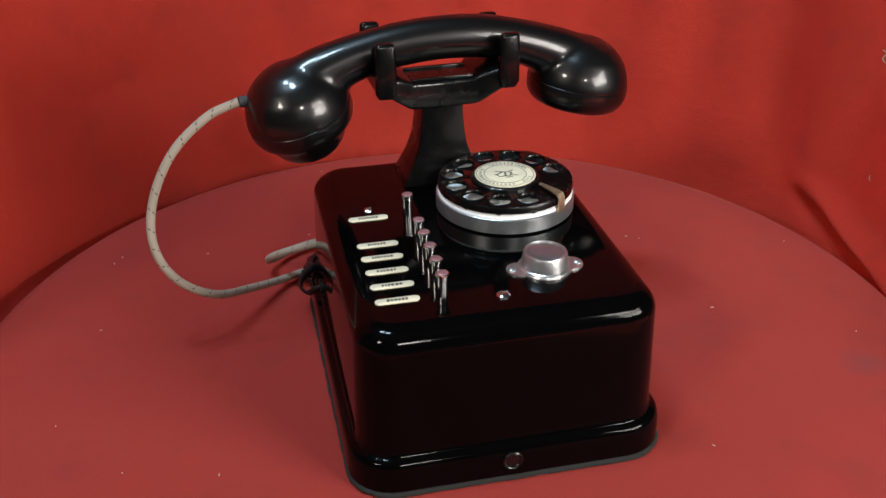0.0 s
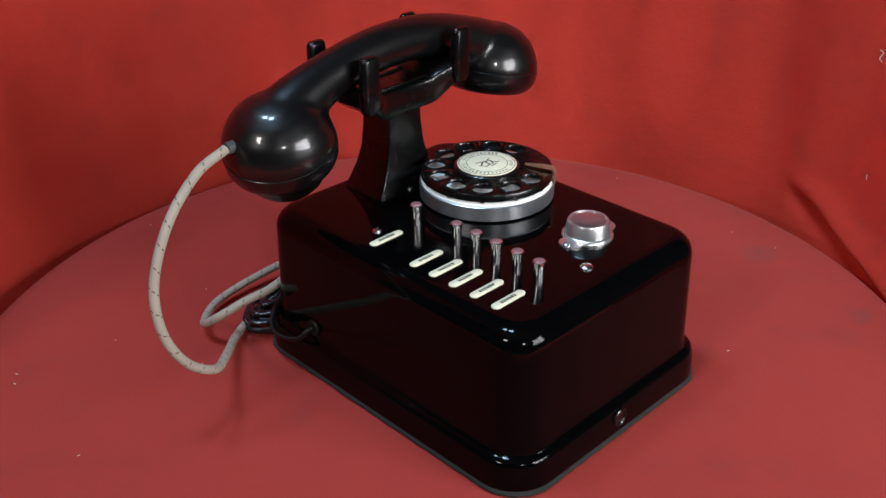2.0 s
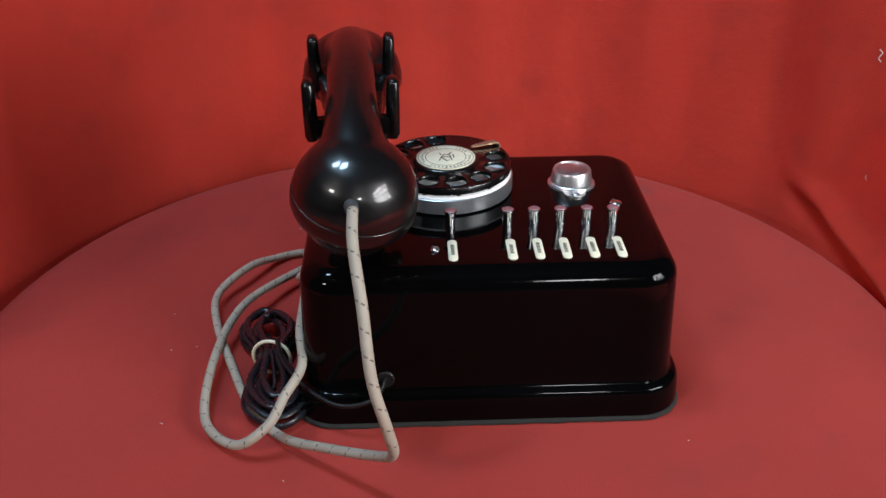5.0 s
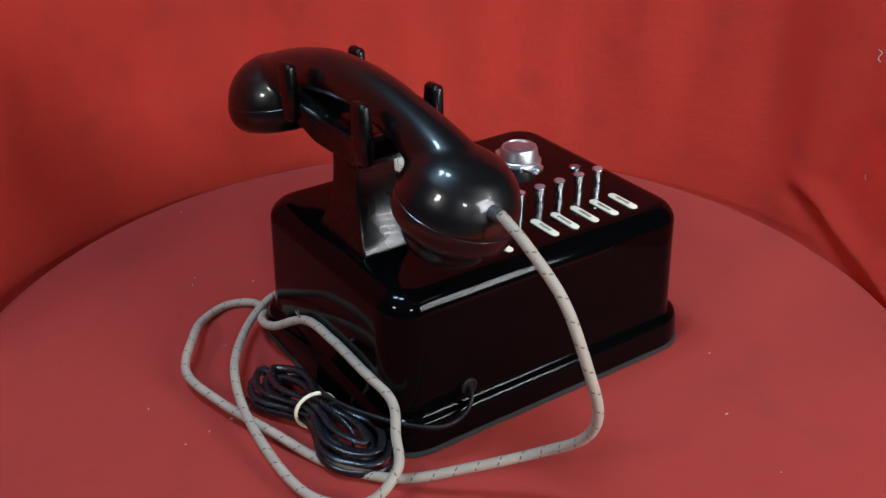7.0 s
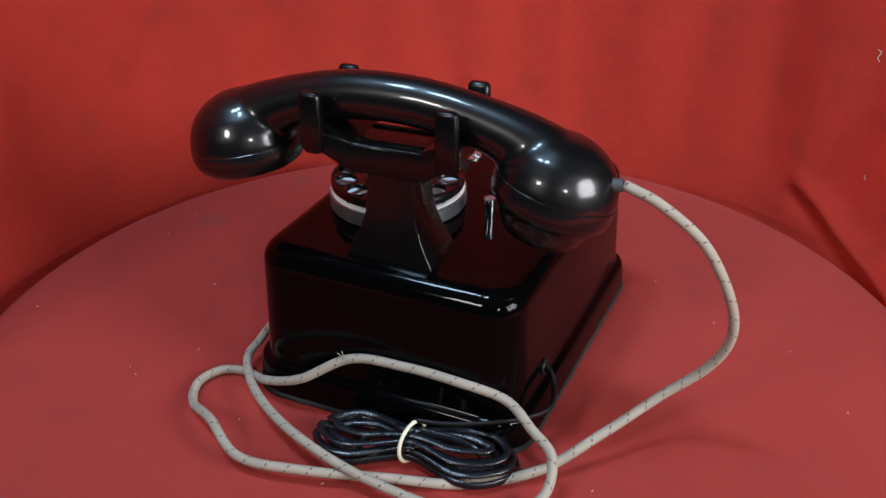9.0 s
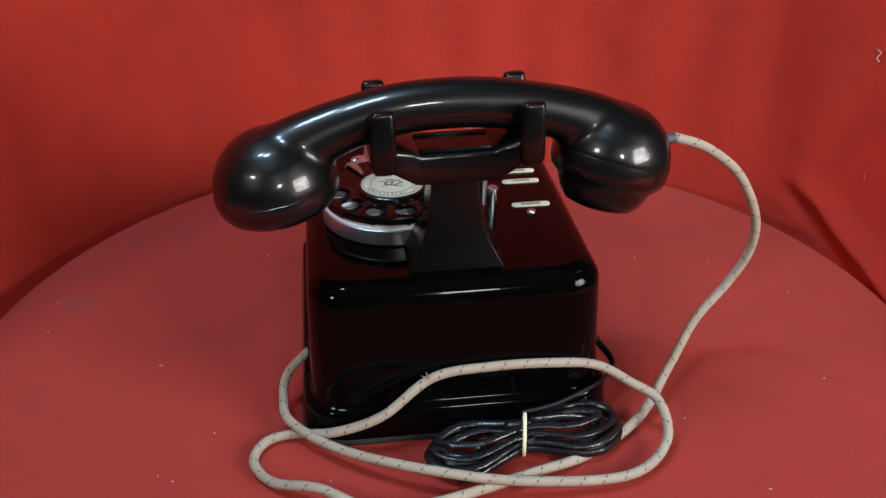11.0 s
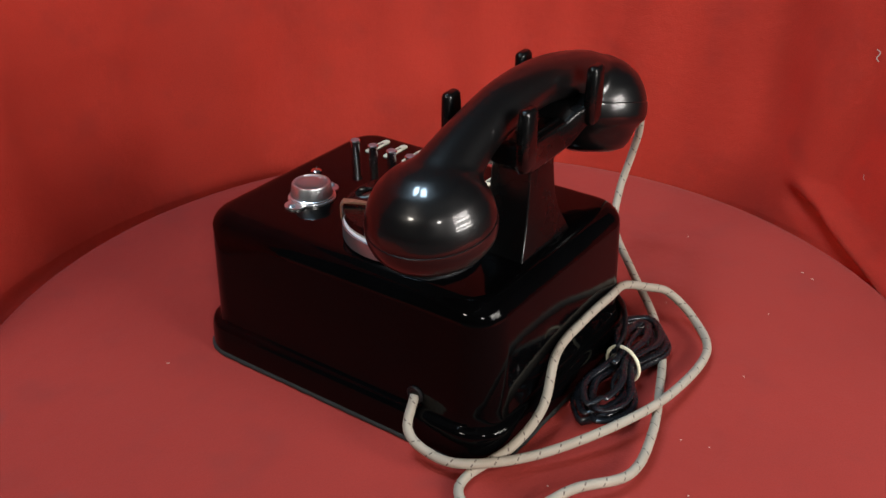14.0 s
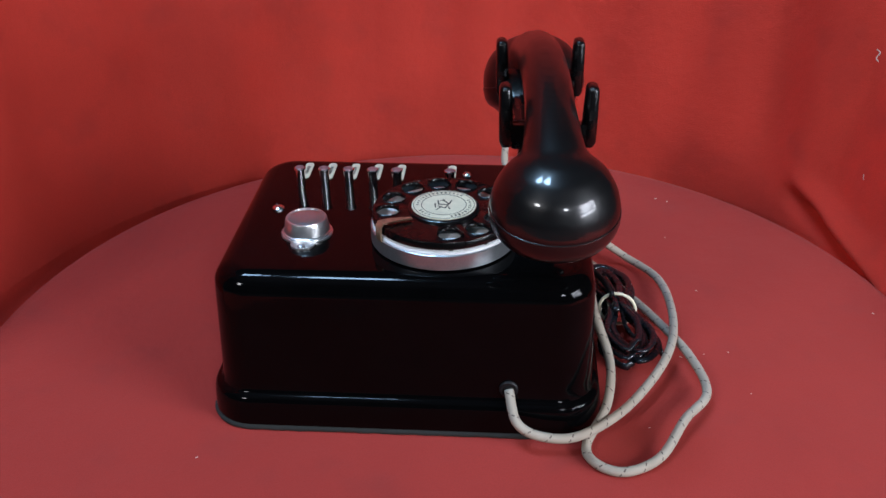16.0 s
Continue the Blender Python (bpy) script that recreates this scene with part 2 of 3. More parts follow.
# ---- the place: backdrop, table, room ----
def build_backdrop():
    """One sheet of red cloth: it lies on the table and rises in a curve round the turntable."""
    bm = bmesh.new()
    cols, rows = 260, 130
    grid = []
    for i in range(cols):
        s = i / (cols - 1)
        ang = radians(-14 + 208 * s)
        line = []
        tall = float(np.interp(math.degrees(ang), (8, 18, 28, 42, 60), (0.08, 0.16, 0.34, 0.70, 1.0)))  # hem lowered out of view on the right, to let window light in
        for j in range(rows):
            v = j / (rows - 1)
            if v < 0.25:
                r, z = 0.22 + 0.08 * v / 0.25, -0.042
            elif v < 0.4:
                a = (v - 0.25) / 0.15 * math.pi / 2
                r, z = 0.30 + 0.018 * math.sin(a), -0.042 + 0.022 * (1 - math.cos(a))
            else:
                # runs high out of view, so the telephone's top reflects red
                up = tall * ((v - 0.4) / 0.6) ** 1.7
                r, z = 0.318 + 0.192 * up, -0.02 + 0.72 * up
            h = max(0.0, min(1.0, (z + 0.035) / 0.11))
            wob = noise.noise(Vector((math.cos(ang) * 2.2, math.sin(ang) * 2.2, z * 1.6)))
            fold = noise.noise(Vector((math.cos(ang) * 7, math.sin(ang) * 7, z * 2.5 + 4)))
            right = max(0.0, min(1.0, (70 - math.degrees(ang)) / 50))
            pleat = noise.noise(Vector((math.degrees(ang) * 0.06 - z * 2, z * 1.2, 7)))
            r += h * (0.016 * wob + 0.009 * fold + 0.017 * right * pleat)
            deg = math.degrees(ang)
            for a0, depth, wide, lean in ((41.0, 0.007, 4.0, 30.0), (70.0, 0.004, 3.5, 20.0), (133.0, 0.006, 7.0, -40.0), (112.0, 0.003, 6.0, 40.0)):
                d = (deg - a0 - lean * z) / wide
                r += h * depth * math.exp(-d * d)
            # a slack pocket low on one side, shaded by a bulge added before it
            low = max(0.0, min(1.0, (z + 0.040) / 0.016)) * math.exp(-(max(0.0, z - 0.004) / 0.026) ** 2)
            for shift, depth, wide in ((3.0, 0.022, 4.0), (-5.0, -0.013, 5.0)):
                d = (deg - shift - 21.0 - 560.0 * (z + 0.02)) / wide
                r += low * depth * math.exp(-d * d) * max(0.0, min(1.0, (38 - deg) / 10))
            line.append(bm.verts.new((r * math.cos(ang), r * math.sin(ang), z)))
        grid.append(line)
    for a, b in zip(grid, grid[1:]):
        for j in range(rows - 1):
            bm.faces.new((a[j], b[j], b[j + 1], a[j + 1]))
    bmesh.ops.solidify(bm, geom=bm.faces[:], thickness=0.0015)
    ob = new("backdrop", finish(bm, "backdrop", BACK_CLOTH, 180))
    tagged(ob, "red cotton cloth hung in a curve behind the turntable", "backdrop", kind="structure")


def build_thread():
    """Loose pale threads caught on the hanging cloth."""
    for pts in (((0.3041, 0.1865, 0.1176), (0.3059, 0.1839, 0.116), (0.304, 0.1842, 0.1121), (0.3052, 0.182, 0.11)), ((0.2971, 0.1492, 0.0381), (0.2967, 0.148, 0.0355), (0.2973, 0.1456, 0.0345))):
        bm = bmesh.new()
        tube(bm, smooth_path(pts, 0.001), 0.0004 if pts[0][2] > 0.1 else 0.00025, 6)
        tagged(new("thread", finish(bm, "thread", LINT)), "pale loose thread caught on the red cloth", "thread")


def build_room():
    def slab(name, x, y, z, sx, sy, sz, mat=PLASTER, label="", cat=""):
        bm = bmesh.new()
        block(bm, pose(x, y, z), sx, sy, sz, 0)
        ob = new(name, finish(bm, name, mat, 0))
        tagged(ob, label, cat, kind="structure")

    # Unseen room, made up to close the place; dark walls keep reflections dim.
    slab("floor", 0, -0.5, -0.85, 11.0, 11.0, 0.1, label="plain floor of the room", cat="floor")
    slab("ceiling", 0, -0.5, 4.05, 11.0, 11.0, 0.1, CEILING_TINT, label="plain unseen ceiling over the table, tinted for bluish reflections", cat="ceiling")
    slab("wall_north", 0, 4.95, 1.6, 10.8, 0.1, 4.8, label="plain plaster wall", cat="wall")
    slab("wall_south", 0, -5.95, 1.6, 10.8, 0.1, 4.8, label="plain plaster wall", cat="wall")
    slab("wall_west", -5.45, -0.5, 1.6, 0.1, 11.0, 4.8, label="plain plaster wall", cat="wall")
    slab("wall_east", 5.45, -0.5, 1.6, 0.1, 11.0, 4.8, label="plain plaster wall", cat="wall")
    bm = bmesh.new()
    block(bm, pose(0, 0.05, -0.0695), 1.0, 0.9, 0.05, 0.004)
    top = new("table", finish(bm, "table", BACK_CLOTH))
    tagged(top, "table under the red cloth and the turntable", "table")
    for sx in (-1, 1):
        for sy in (-1, 1):
            bm = bmesh.new()
            block(bm, pose(sx * 0.42, 0.05 + sy * 0.38, -0.4475), 0.05, 0.05, 0.705, 0.003)
            part("leg", bm, PLASTER, top)


def build_turntable():
    thing = new("turntable")
    tagged(thing, "round turntable covered with faded red cloth", "turntable")
    bm = bmesh.new()
    R = 0.289
    prof = [(R - 0.012, -0.030), (R - 0.004, -0.028), (R, -0.020), (R, -0.008), (R - 0.0015, -0.0035), (R - 0.005, -0.001), (R - 0.010, 0.0)]
    n, loops = 128, []
    for r, z in prof + [(R * (1 - k / 24), 0.0) for k in range(2, 24)]:
        loops.append([Vector((0.0011 + r * math.cos(2 * math.pi * k / n), 0.0049 + r * math.sin(2 * math.pi * k / n), z - 0.003)) for k in range(n)])
    loft(bm, loops)
    part("cloth_top", bm, TABLE_CLOTH, thing, smooth=60)
    bm = bmesh.new()
    rnd = random.Random(11)
    for k in range(24):
        a, r = rnd.uniform(0, 2 * math.pi), 0.13 + 0.14 * rnd.random() ** 0.8
        q = Vector((r * math.cos(a), r * math.sin(a), -0.0027))
        w = Vector((rnd.uniform(-1, 1), rnd.uniform(-1, 1), 0)).normalized() * rnd.uniform(0.0003, 0.0010)
        tube(bm, [q - w, q + Vector((w.y, -w.x, 0)) * 0.3, q + w], 0.00024, 5)
    tagged(part("lint", bm, LINT, thing, "pale lint specks"), kind="stuff")
    bm = bmesh.new()
    lathe(bm, [(0.16, -0.0415), (0.16, -0.0332)])
    part("pivot", bm, PVC, thing)
    return thing


# ---- the telephone ----
CX, CY = 0.0042, -0.0187


def build_telephone():
    tel = new("telephone")
    tagged(tel, "black vintage desk telephone with rotary dial and line keys", "telephone")
    # felt pad and body shell
    bm = bmesh.new()
    pad = []
    for z, grow in ((-0.0029, 0.0), (-0.0020, 0.0006), (-0.0006, 0.0005), (0.0004, -0.0006)):
        line = rounded_loop(CX, CY, 0.0826 + grow, 0.1056 + grow, 0.024, z, 10)
        dense = []
        for a, b in zip(line, line[1:] + line[:1]):
            n = 50 if (b - a).length > 0.02 else 2
            dense += [a.lerp(b, k / n) for k in range(n)]
        for p in dense:
            out = Vector((p.x - CX, p.y - CY, 0)).normalized()
            p += out * (0.0005 * noise.noise(p * 150) + 0.0004 * noise.noise(p * 620))
        pad.append(dense)
    loft(bm, pad)
    part("base_pad", bm, FELT, tel, "dusty dark felt pad with a frayed edge", smooth=60)
    bm = bmesh.new()
    prof = [(0, 0.0005), (0.0002, 0.0100), (0.0007, 0.0136), (0.0012, 0.0155), (0.0022, 0.0168), (0.0036, 0.0175), (0.0046, 0.0182), (0.0051, 0.0200), (0.0054, 0.025)]
    loops = [rounded_loop(CX, CY, 0.0824 - i, 0.1053 - i, 0.024 - i * 0.7, z) for i, z in prof]
    H, r = 0.0875, 0.0115
    for k in range(9):
        a = radians(90 * k / 8)
        i = 0.0068 + r * (1 - math.cos(a))
        loops.append(rounded_loop(CX, CY, 0.0824 - i, 0.1053 - i, max(0.004, 0.019 - r * (1 - math.cos(a)) * 0.75), H - r + r * math.sin(a)))
    loft(bm, loops)
    part("body", bm, ENAMEL, tel, "glossy black enamelled metal case")
    # round plug in the front flange
    bm = bmesh.new()
    lathe(bm, [(0.0052, 0), (0.0052, 0.0008), (0.0046, 0.0014), (0.0040, 0.0010), (0.0037, 0.0004), (0.0, 0.0003)], pose(0.0016, -0.1237, 0.0096, 90, 0, 0), 28)
    part("plug", bm, BAKELITE, tel)
    # cord grommets
    for x, rz in ((-0.0730, -90), (0.0814, 90)):
        bm = bmesh.new()
        lathe(bm, [(0.0030, -0.002), (0.0050, -0.002), (0.0050, 0.0006), (0.0044, 0.0012), (0.0036, 0.0012), (0.0030, 0.0006)], pose(x, 0.0368, 0.0255) @ pose(0, 0, 0, 0, rz, 0), 24)
        part("grommet", bm, LEAD, tel)
    build_column(tel)
    build_dial(tel)
    # keys and label plates
    for y in (0.0002, -0.0306, -0.0447, -0.0588, -0.0731, -0.0873):
        bm = bmesh.new()
        lathe(bm, [(0.0027, 0), (0.0027, 0.0114), (0.0034, 0.0117), (0.0034, 0.0124), (0.0031, 0.0127)], None, 20)
        key = part("key", bm, CHROME, tel, at=pose(-0.0253, y, 0.0874))
        bm = bmesh.new()
        lathe(bm, [(0.0028, 0), (0.0028, 0.0002), (0.0024, 0.0005), (0.0, 0.0006)], None, 18)
        part("cap", bm, RED_CAP, key, "dull red key cap", at=pose(0, 0, 0.01262))
        bm = bmesh.new()
        loft(bm, [rounded_loop(0, 0, hx, 0.0025 - (0.0110 - hx), 0.0025, z) for hx, z in ((0.0110, 0), (0.0110, 0.0005), (0.0107, 0.0007))])
        plate = part("label_plate", bm, CREAM, tel, "cream name plate with worn lettering", at=pose(-0.0475, y - 0.0002, 0.0876))
        rnd = random.Random(int(1000 - y * 1e4))
        x = -0.0052
        while x < 0.0045:
            w = rnd.uniform(0.0009, 0.0016)
            bm = bmesh.new()
            block(bm, pose(x + w / 2, 0, 0.00075), w, 0.0021 * rnd.uniform(0.8, 1), 0.00008, 0)
            part("ink_bar", bm, INK, plate, smooth=0)
            x += w + 0.0005
    # screws
    for x, y, r in ((0.0031, -0.0949, 0.0034), (-0.0461, 0.0093, 0.0026), (0.0020, 0.0355, 0.0024)):
        bm = bmesh.new()
        lathe(bm, [(r, 0), (r, 0.0007), (r * 0.8, 0.0014), (r * 0.4, 0.0018), (0, 0.0019)], None, 24)
        s = part("screw", bm, CHROME, tel, at=pose(x, y, 0.0875, 0, 0, 35))
        bm = bmesh.new()
        block(bm, pose(0, 0, 0.00165), r * 1.7, 0.0005, 0.0006, 0)
        part("slot", bm, INK, s, smooth=0)
    # chrome push button on a lugged plate
    knob = part("push_button", lathe(bmesh.new(), [(0.0128, 0), (0.0128, 0.0012), (0.0122, 0.0016), (0.0112, 0.0078), (0.0107, 0.0088), (0.0098, 0.0090), (0.0096, 0.0084)], None, 56), NICKEL, tel, "nickel-plated push button with clear lens", at=pose(0.0308, -0.0735, 0.0884))
    bm = bmesh.new()
    outline = []
    for k in range(64):
        a = 2 * math.pi * k / 64
        c = abs(math.cos(a))
        r = 0.0138 + 0.0062 * max(0.0, (c - 0.90) / 0.10) ** 0.6
        outline.append((r * math.cos(a), r * math.sin(a)))
    loft(bm, [[Vector((x, y, z)) for x, y in outline] for z in (0, 0.0010)])
    part("lug_plate", bm, NICKEL, knob, at=pose(0, 0, -0.0009))
    for sx in (-1, 1):
        bm = bmesh.new()
        lathe(bm, [(0.0021, 0), (0.0021, 0.0006), (0.0012, 0.0013), (0, 0.0014)], None, 16)
        part("lug_screw", bm, STEEL, knob, at=pose(sx * 0.0172, 0, 0.0001))
    bm = bmesh.new()
    lathe(bm, [(0.0095, 0.0074), (0.0095, 0.0084), (0.0088, 0.0089), (0.0050, 0.0091), (0, 0.0092)], None, 48)
    part("lens", bm, GLASS, knob, "clear glass lens")
    bm = bmesh.new()
    lathe(bm, [(0.0093, 0.0060), (0.0093, 0.0068), (0.0, 0.0068)], None, 32)
    part("button_face", bm, GREY, knob)
    return tel


def build_column(tel):
    """Flared pedestal with a yoke of four prongs."""
    bm = bmesh.new()
    cx, cy = 0.0038, 0.0505
    prof = [(0.0, 0.0245, 0.0160), (0.0012, 0.0243, 0.0158), (0.006, 0.0215, 0.0150), (0.014, 0.0175, 0.0135), (0.024, 0.0142, 0.0122), (0.034, 0.0128, 0.0120), (0.042, 0.0122, 0.0117), (0.052, 0.0122, 0.0117)]
    loft(bm, [rounded_loop(cx, cy, hx, hy, 0.0012, 0.0874 + z, 3) for z, hx, hy in prof])
    col = part("pedestal", bm, CAST, tel, "flared black lacquered pedestal", smooth=30)
    # yoke
    bm = bmesh.new()
    rows = [(-0.0365, 0.0215, 0.1490, 0.1580), (-0.0300, 0.0213, 0.1462, 0.1572), (-0.0170, 0.0168, 0.1362, 0.1528), (-0.0140, 0.0156, 0.1350, 0.1506), (0.0215, 0.0156, 0.1350, 0.1506), (0.0245, 0.0168, 0.1362, 0.1528), (0.0385, 0.0213, 0.1462, 0.1572), (0.0455, 0.0215, 0.1490, 0.1580)]
    loops = []
    for x, hy, z0, z1 in rows:
        m = Matrix(((0, 0, 1, x), (1, 0, 0, 0.0505), (0, 1, 0, (z0 + z1) / 2), (0, 0, 0, 1)))
        loops.append([m @ p for p in rounded_loop(0, 0, hy, (z1 - z0) / 2, 0.0020, 0, 3)])
    loft(bm, loops)
    yoke = part("yoke", bm, CAST, tel, "black cradle yoke", smooth=30, at=Matrix.Translation((0.0045, 0.0505, 0)) @ pose(0, 0, 0, 0, 0, 2.3) @ Matrix.Translation((-0.0045, -0.0505, 0)))
    for y in (0.0405, 0.0600):
        bm = bmesh.new()
        block(bm, pose(0.0038, y, 0.1509), 0.036, 0.0026, 0.0018, 0.0005)
        part("rail", bm, CAST, yoke)
    for x, y, lean in ((-0.0310, 0.0308, 4), (0.0398, 0.0308, 4), (-0.0310, 0.0712, -4), (0.0398, 0.0712, -4)):
        bm = bmesh.new()
        loft(bm, [rounded_loop(0, 0, hx, hy, 0.0026, z, 4) for hx, hy, z in ((0.0046, 0.0026, 0.0), (0.0060, 0.0035, 0.003), (0.0060, 0.0034, 0.015), (0.0056, 0.0030, 0.0292), (0.0050, 0.0024, 0.0306), (0.0040, 0.0014, 0.0312))])
        part("prong", bm, CAST, yoke, at=pose(x, y, 0.1457, lean * 0.4, 0, 0))
    return col


def build_dial(tel):
    dial = new("dial")
    dial.parent = tel
    dial.matrix_basis = pose(0.0307, 0.0004, 0.0875)
    R = 0.0388
    part("collar", lathe(bmesh.new(), [(0.0345, -0.0002), (0.0345, 0.0012)], None, 64), BAKELITE, dial)
    part("ring", lathe(bmesh.new(), [(R - 0.001, 0.0006), (R, 0.0012), (R, 0.0090), (R - 0.0004, 0.0094), (R - 0.0012, 0.0095)], None, 96), STEEL, dial, "grey steel dial housing")
    part("number_plate", lathe(bmesh.new(), [(R - 0.0008, 0.0090), (R - 0.0009, 0.0104), (R - 0.0016, 0.0112), (R - 0.0028, 0.0115), (0.0, 0.0115)], None, 96), WHITE, dial, "white enamel number plate")
    # finger wheel with ten holes
    r_hole, r_pitch, r_wheel = 0.0058, 0.0296, 0.0374
    z0, z1 = 0.0153, 0.0168
    bm = bmesh.new()
    angles = [radians(279 - 30 * k) for k in range(10)]
    # flat ring cut into sectors, each with its hole
    holes = sorted(a % (2 * math.pi) for a in angles)

    def sector(a, half, hole):
        m0, m1 = a - half, a + half
        outer = [Vector((r_wheel * math.cos(q), r_wheel * math.sin(q), 0)) for q in np.linspace(m0, m1, 9)]
        inner = [Vector((0.0185 * math.cos(q), 0.0185 * math.sin(q), 0)) for q in np.linspace(m1, m0, 9)]
        side0 = [Vector((r * math.cos(m1), r * math.sin(m1), 0)) for r in np.linspace(r_wheel, 0.0185, 8)[1:-1]]
        side1 = [Vector((r * math.cos(m0), r * math.sin(m0), 0)) for r in np.linspace(0.0185, r_wheel, 8)[1:-1]]
        loop = outer + side0 + inner + side1
        if not hole:
            return loop, None
        c = Vector((r_pitch * math.cos(a), r_pitch * math.sin(a), 0))
        ring = []
        for p in loop:
            d = (p - c).normalized()
            ring.append(c + d * r_hole)
        return loop, ring

    half = radians(15)
    todo = [(a, half, True) for a in holes]
    gap = [k for k in range(12) if not any(abs(((holes[0] + k * radians(30)) - h + math.pi) % (2 * math.pi) - math.pi) < 0.01 for h in holes)]
    todo += [(holes[0] + k * radians(30), half, False) for k in gap]
    for a, hf, hole in todo:
        loop, ring = sector(a, hf, hole)
        lo = [bm.verts.new(p + Vector((0, 0, z0))) for p in loop]
        hi = [bm.verts.new(p + Vector((0, 0, z1))) for p in loop]
        if hole:
            rl = [bm.verts.new(p + Vector((0, 0, z0))) for p in ring]
            c = Vector((r_pitch * math.cos(a), r_pitch * math.sin(a), 0))
            rm = [bm.verts.new(c + (p - c) * 1.02 + Vector((0, 0, z1 + 0.0001))) for p in ring]
            rt = [bm.verts.new(c + (p - c) * 1.09 + Vector((0, 0, z1 + 0.0005))) for p in ring]
            rh = [bm.verts.new(c + (p - c) * 1.18 + Vector((0, 0, z1))) for p in ring]
            k = len(loop)
            for i in range(k):
                j = (i + 1) % k
                bm.faces.new((hi[i], hi[j], rh[j], rh[i]))
                bm.faces.new((rh[i], rh[j], rt[j], rt[i]))
                bm.faces.new((rt[i], rt[j], rm[j], rm[i]))
                bm.faces.new((rm[i], rm[j], rl[j], rl[i]))
                bm.faces.new((lo[j], lo[i], rl[i], rl[j]))
        else:
            bm.faces.new(hi)
            bm.faces.new(lo[::-1])
        for i in range(8):
            bm.faces.new((lo[i], lo[i + 1], hi[i + 1], hi[i]))
    bmesh.ops.remove_doubles(bm, verts=bm.verts[:], dist=1e-6)
    part("finger_wheel", bm, CAST, dial, "black finger wheel with ten holes", smooth=50)
    # centre boss and card
    part("hub", lathe(bmesh.new(), [(0.0190, 0.0116), (0.0190, z0), (0.0188, z1 + 0.0008), (0.0183, z1 + 0.0013), (0.0172, z1 + 0.0015)], None, 64), BAKELITE, dial)
    card = part("card", lathe(bmesh.new(), [(0.0170, 0), (0.0170, 0.0004), (0.0168, 0.0005)], None, 64), CREAM, dial, "cream centre card with crest", at=pose(0, 0, z1 + 0.00152))
    for r, w in ((0.0160, 0.00018), (0.0118, 0.00018)):
        bm = bmesh.new()
        loft(bm, [[Vector((q * math.cos(2 * math.pi * k / 64), q * math.sin(2 * math.pi * k / 64), z)) for k in range(64)] for q, z in ((r - w, 0.00045), (r - w, 0.00058), (r + w, 0.00058), (r + w, 0.00045))], closed=True)
        part("card_line", bm, INK, card, smooth=0)
    rnd = random.Random(5)
    for k in range(34):
        a = radians(20 + k * 9.4)
        if 10 < k % 17 < 13:
            continue
        bm = bmesh.new()
        block(bm, pose(0.0139 * math.cos(a), 0.0139 * math.sin(a), 0.00055, 0, 0, math.degrees(a)), rnd.uniform(0.0012, 0.0019), rnd.uniform(0.0005, 0.0011), 0.00008, 0)
        part("ink_bar", bm, INK, card, smooth=0)
    for x, y, w, h, rz in ((-0.003, 0.001, 0.008, 0.0013, 35), (0.001, 0.002, 0.009, 0.0012, -20), (0.003, -0.001, 0.006, 0.0012, 60), (-0.002, -0.003, 0.007, 0.0011, 10), (0.004, 0.003, 0.004, 0.001, 20), (-0.005, -0.001, 0.004, 0.001, -50), (0.0, 0.0, 0.006, 0.0014, 80), (-0.0035, 0.0035, 0.004, 0.001, -15), (0.0048, -0.0025, 0.005, 0.001, -35), (0.0012, -0.0045, 0.006, 0.001, 5)):
        bm = bmesh.new()
        block(bm, pose(x, y, 0.00055, 0, 0, rz), w * 0.8, h * 0.7, 0.00008, 0)
        part("crest_bar", bm, INK, card, smooth=0)
    # rim of the wheel, and the worn figures on the number plate
    bm = bmesh.new()
    loft(bm, [[Vector((q * math.cos(2 * math.pi * k / 96), q * math.sin(2 * math.pi * k / 96), z)) for k in range(96)] for q, z in ((r_wheel - 0.0012, z1 + 0.0001), (r_wheel - 0.0003, z1 - 0.0001), (r_wheel + 0.0003, z1 - 0.0009), (r_wheel + 0.0004, 0.0126), (r_wheel - 0.0004, 0.0119), (r_wheel - 0.0014, 0.0119), (r_wheel - 0.0014, z0))], closed=True)
    part("wheel_rim", bm, CAST, dial)
    for a in holes:
        for rr, w, h in ((0.0297, 0.0030, 0.0009), (0.0280, 0.0022, 0.0008), (0.0369, 0.0022, 0.0009)):
            bm = bmesh.new()
            block(bm, pose(rr * math.cos(a), rr * math.sin(a), 0.01157, 0, 0, math.degrees(a) + 90), w, h, 0.00012, 0)
            part("figure_bar", bm, INK, dial, smooth=0)
    # finger stop
    bm = bmesh.new()
    a = radians(-55)
    pts = [(0.0372, 0.0060), (0.0386, 0.0100), (0.0386, 0.0165), (0.0372, 0.0182), (0.0320, 0.0183), (0.0260, 0.0180), (0.0215, 0.0178)]
    loops = []
    for i, (r, z) in enumerate(pts):
        w = 0.0026 if i < 4 else 0.0026 - 0.0006 * (i - 3)
        t = Vector((-math.sin(a), math.cos(a), 0))
        c = Vector((r * math.cos(a), r * math.sin(a), z)) + t * (0.0012 * max(0, i - 3))
        nrm = Vector((math.cos(a), math.sin(a), 0)) if i < 3 else Vector((0, 0, 1))
        if i == 3:
            nrm = Vector((math.cos(a), math.sin(a), 1)).normalized()
        loops.append([c - t * w, c + t * w, c + t * w + nrm * 0.0009, c - t * w + nrm * 0.0009])
    loft(bm, loops)
    part("finger_stop", bm, BRASS, dial, "worn brass finger stop")
    return dial


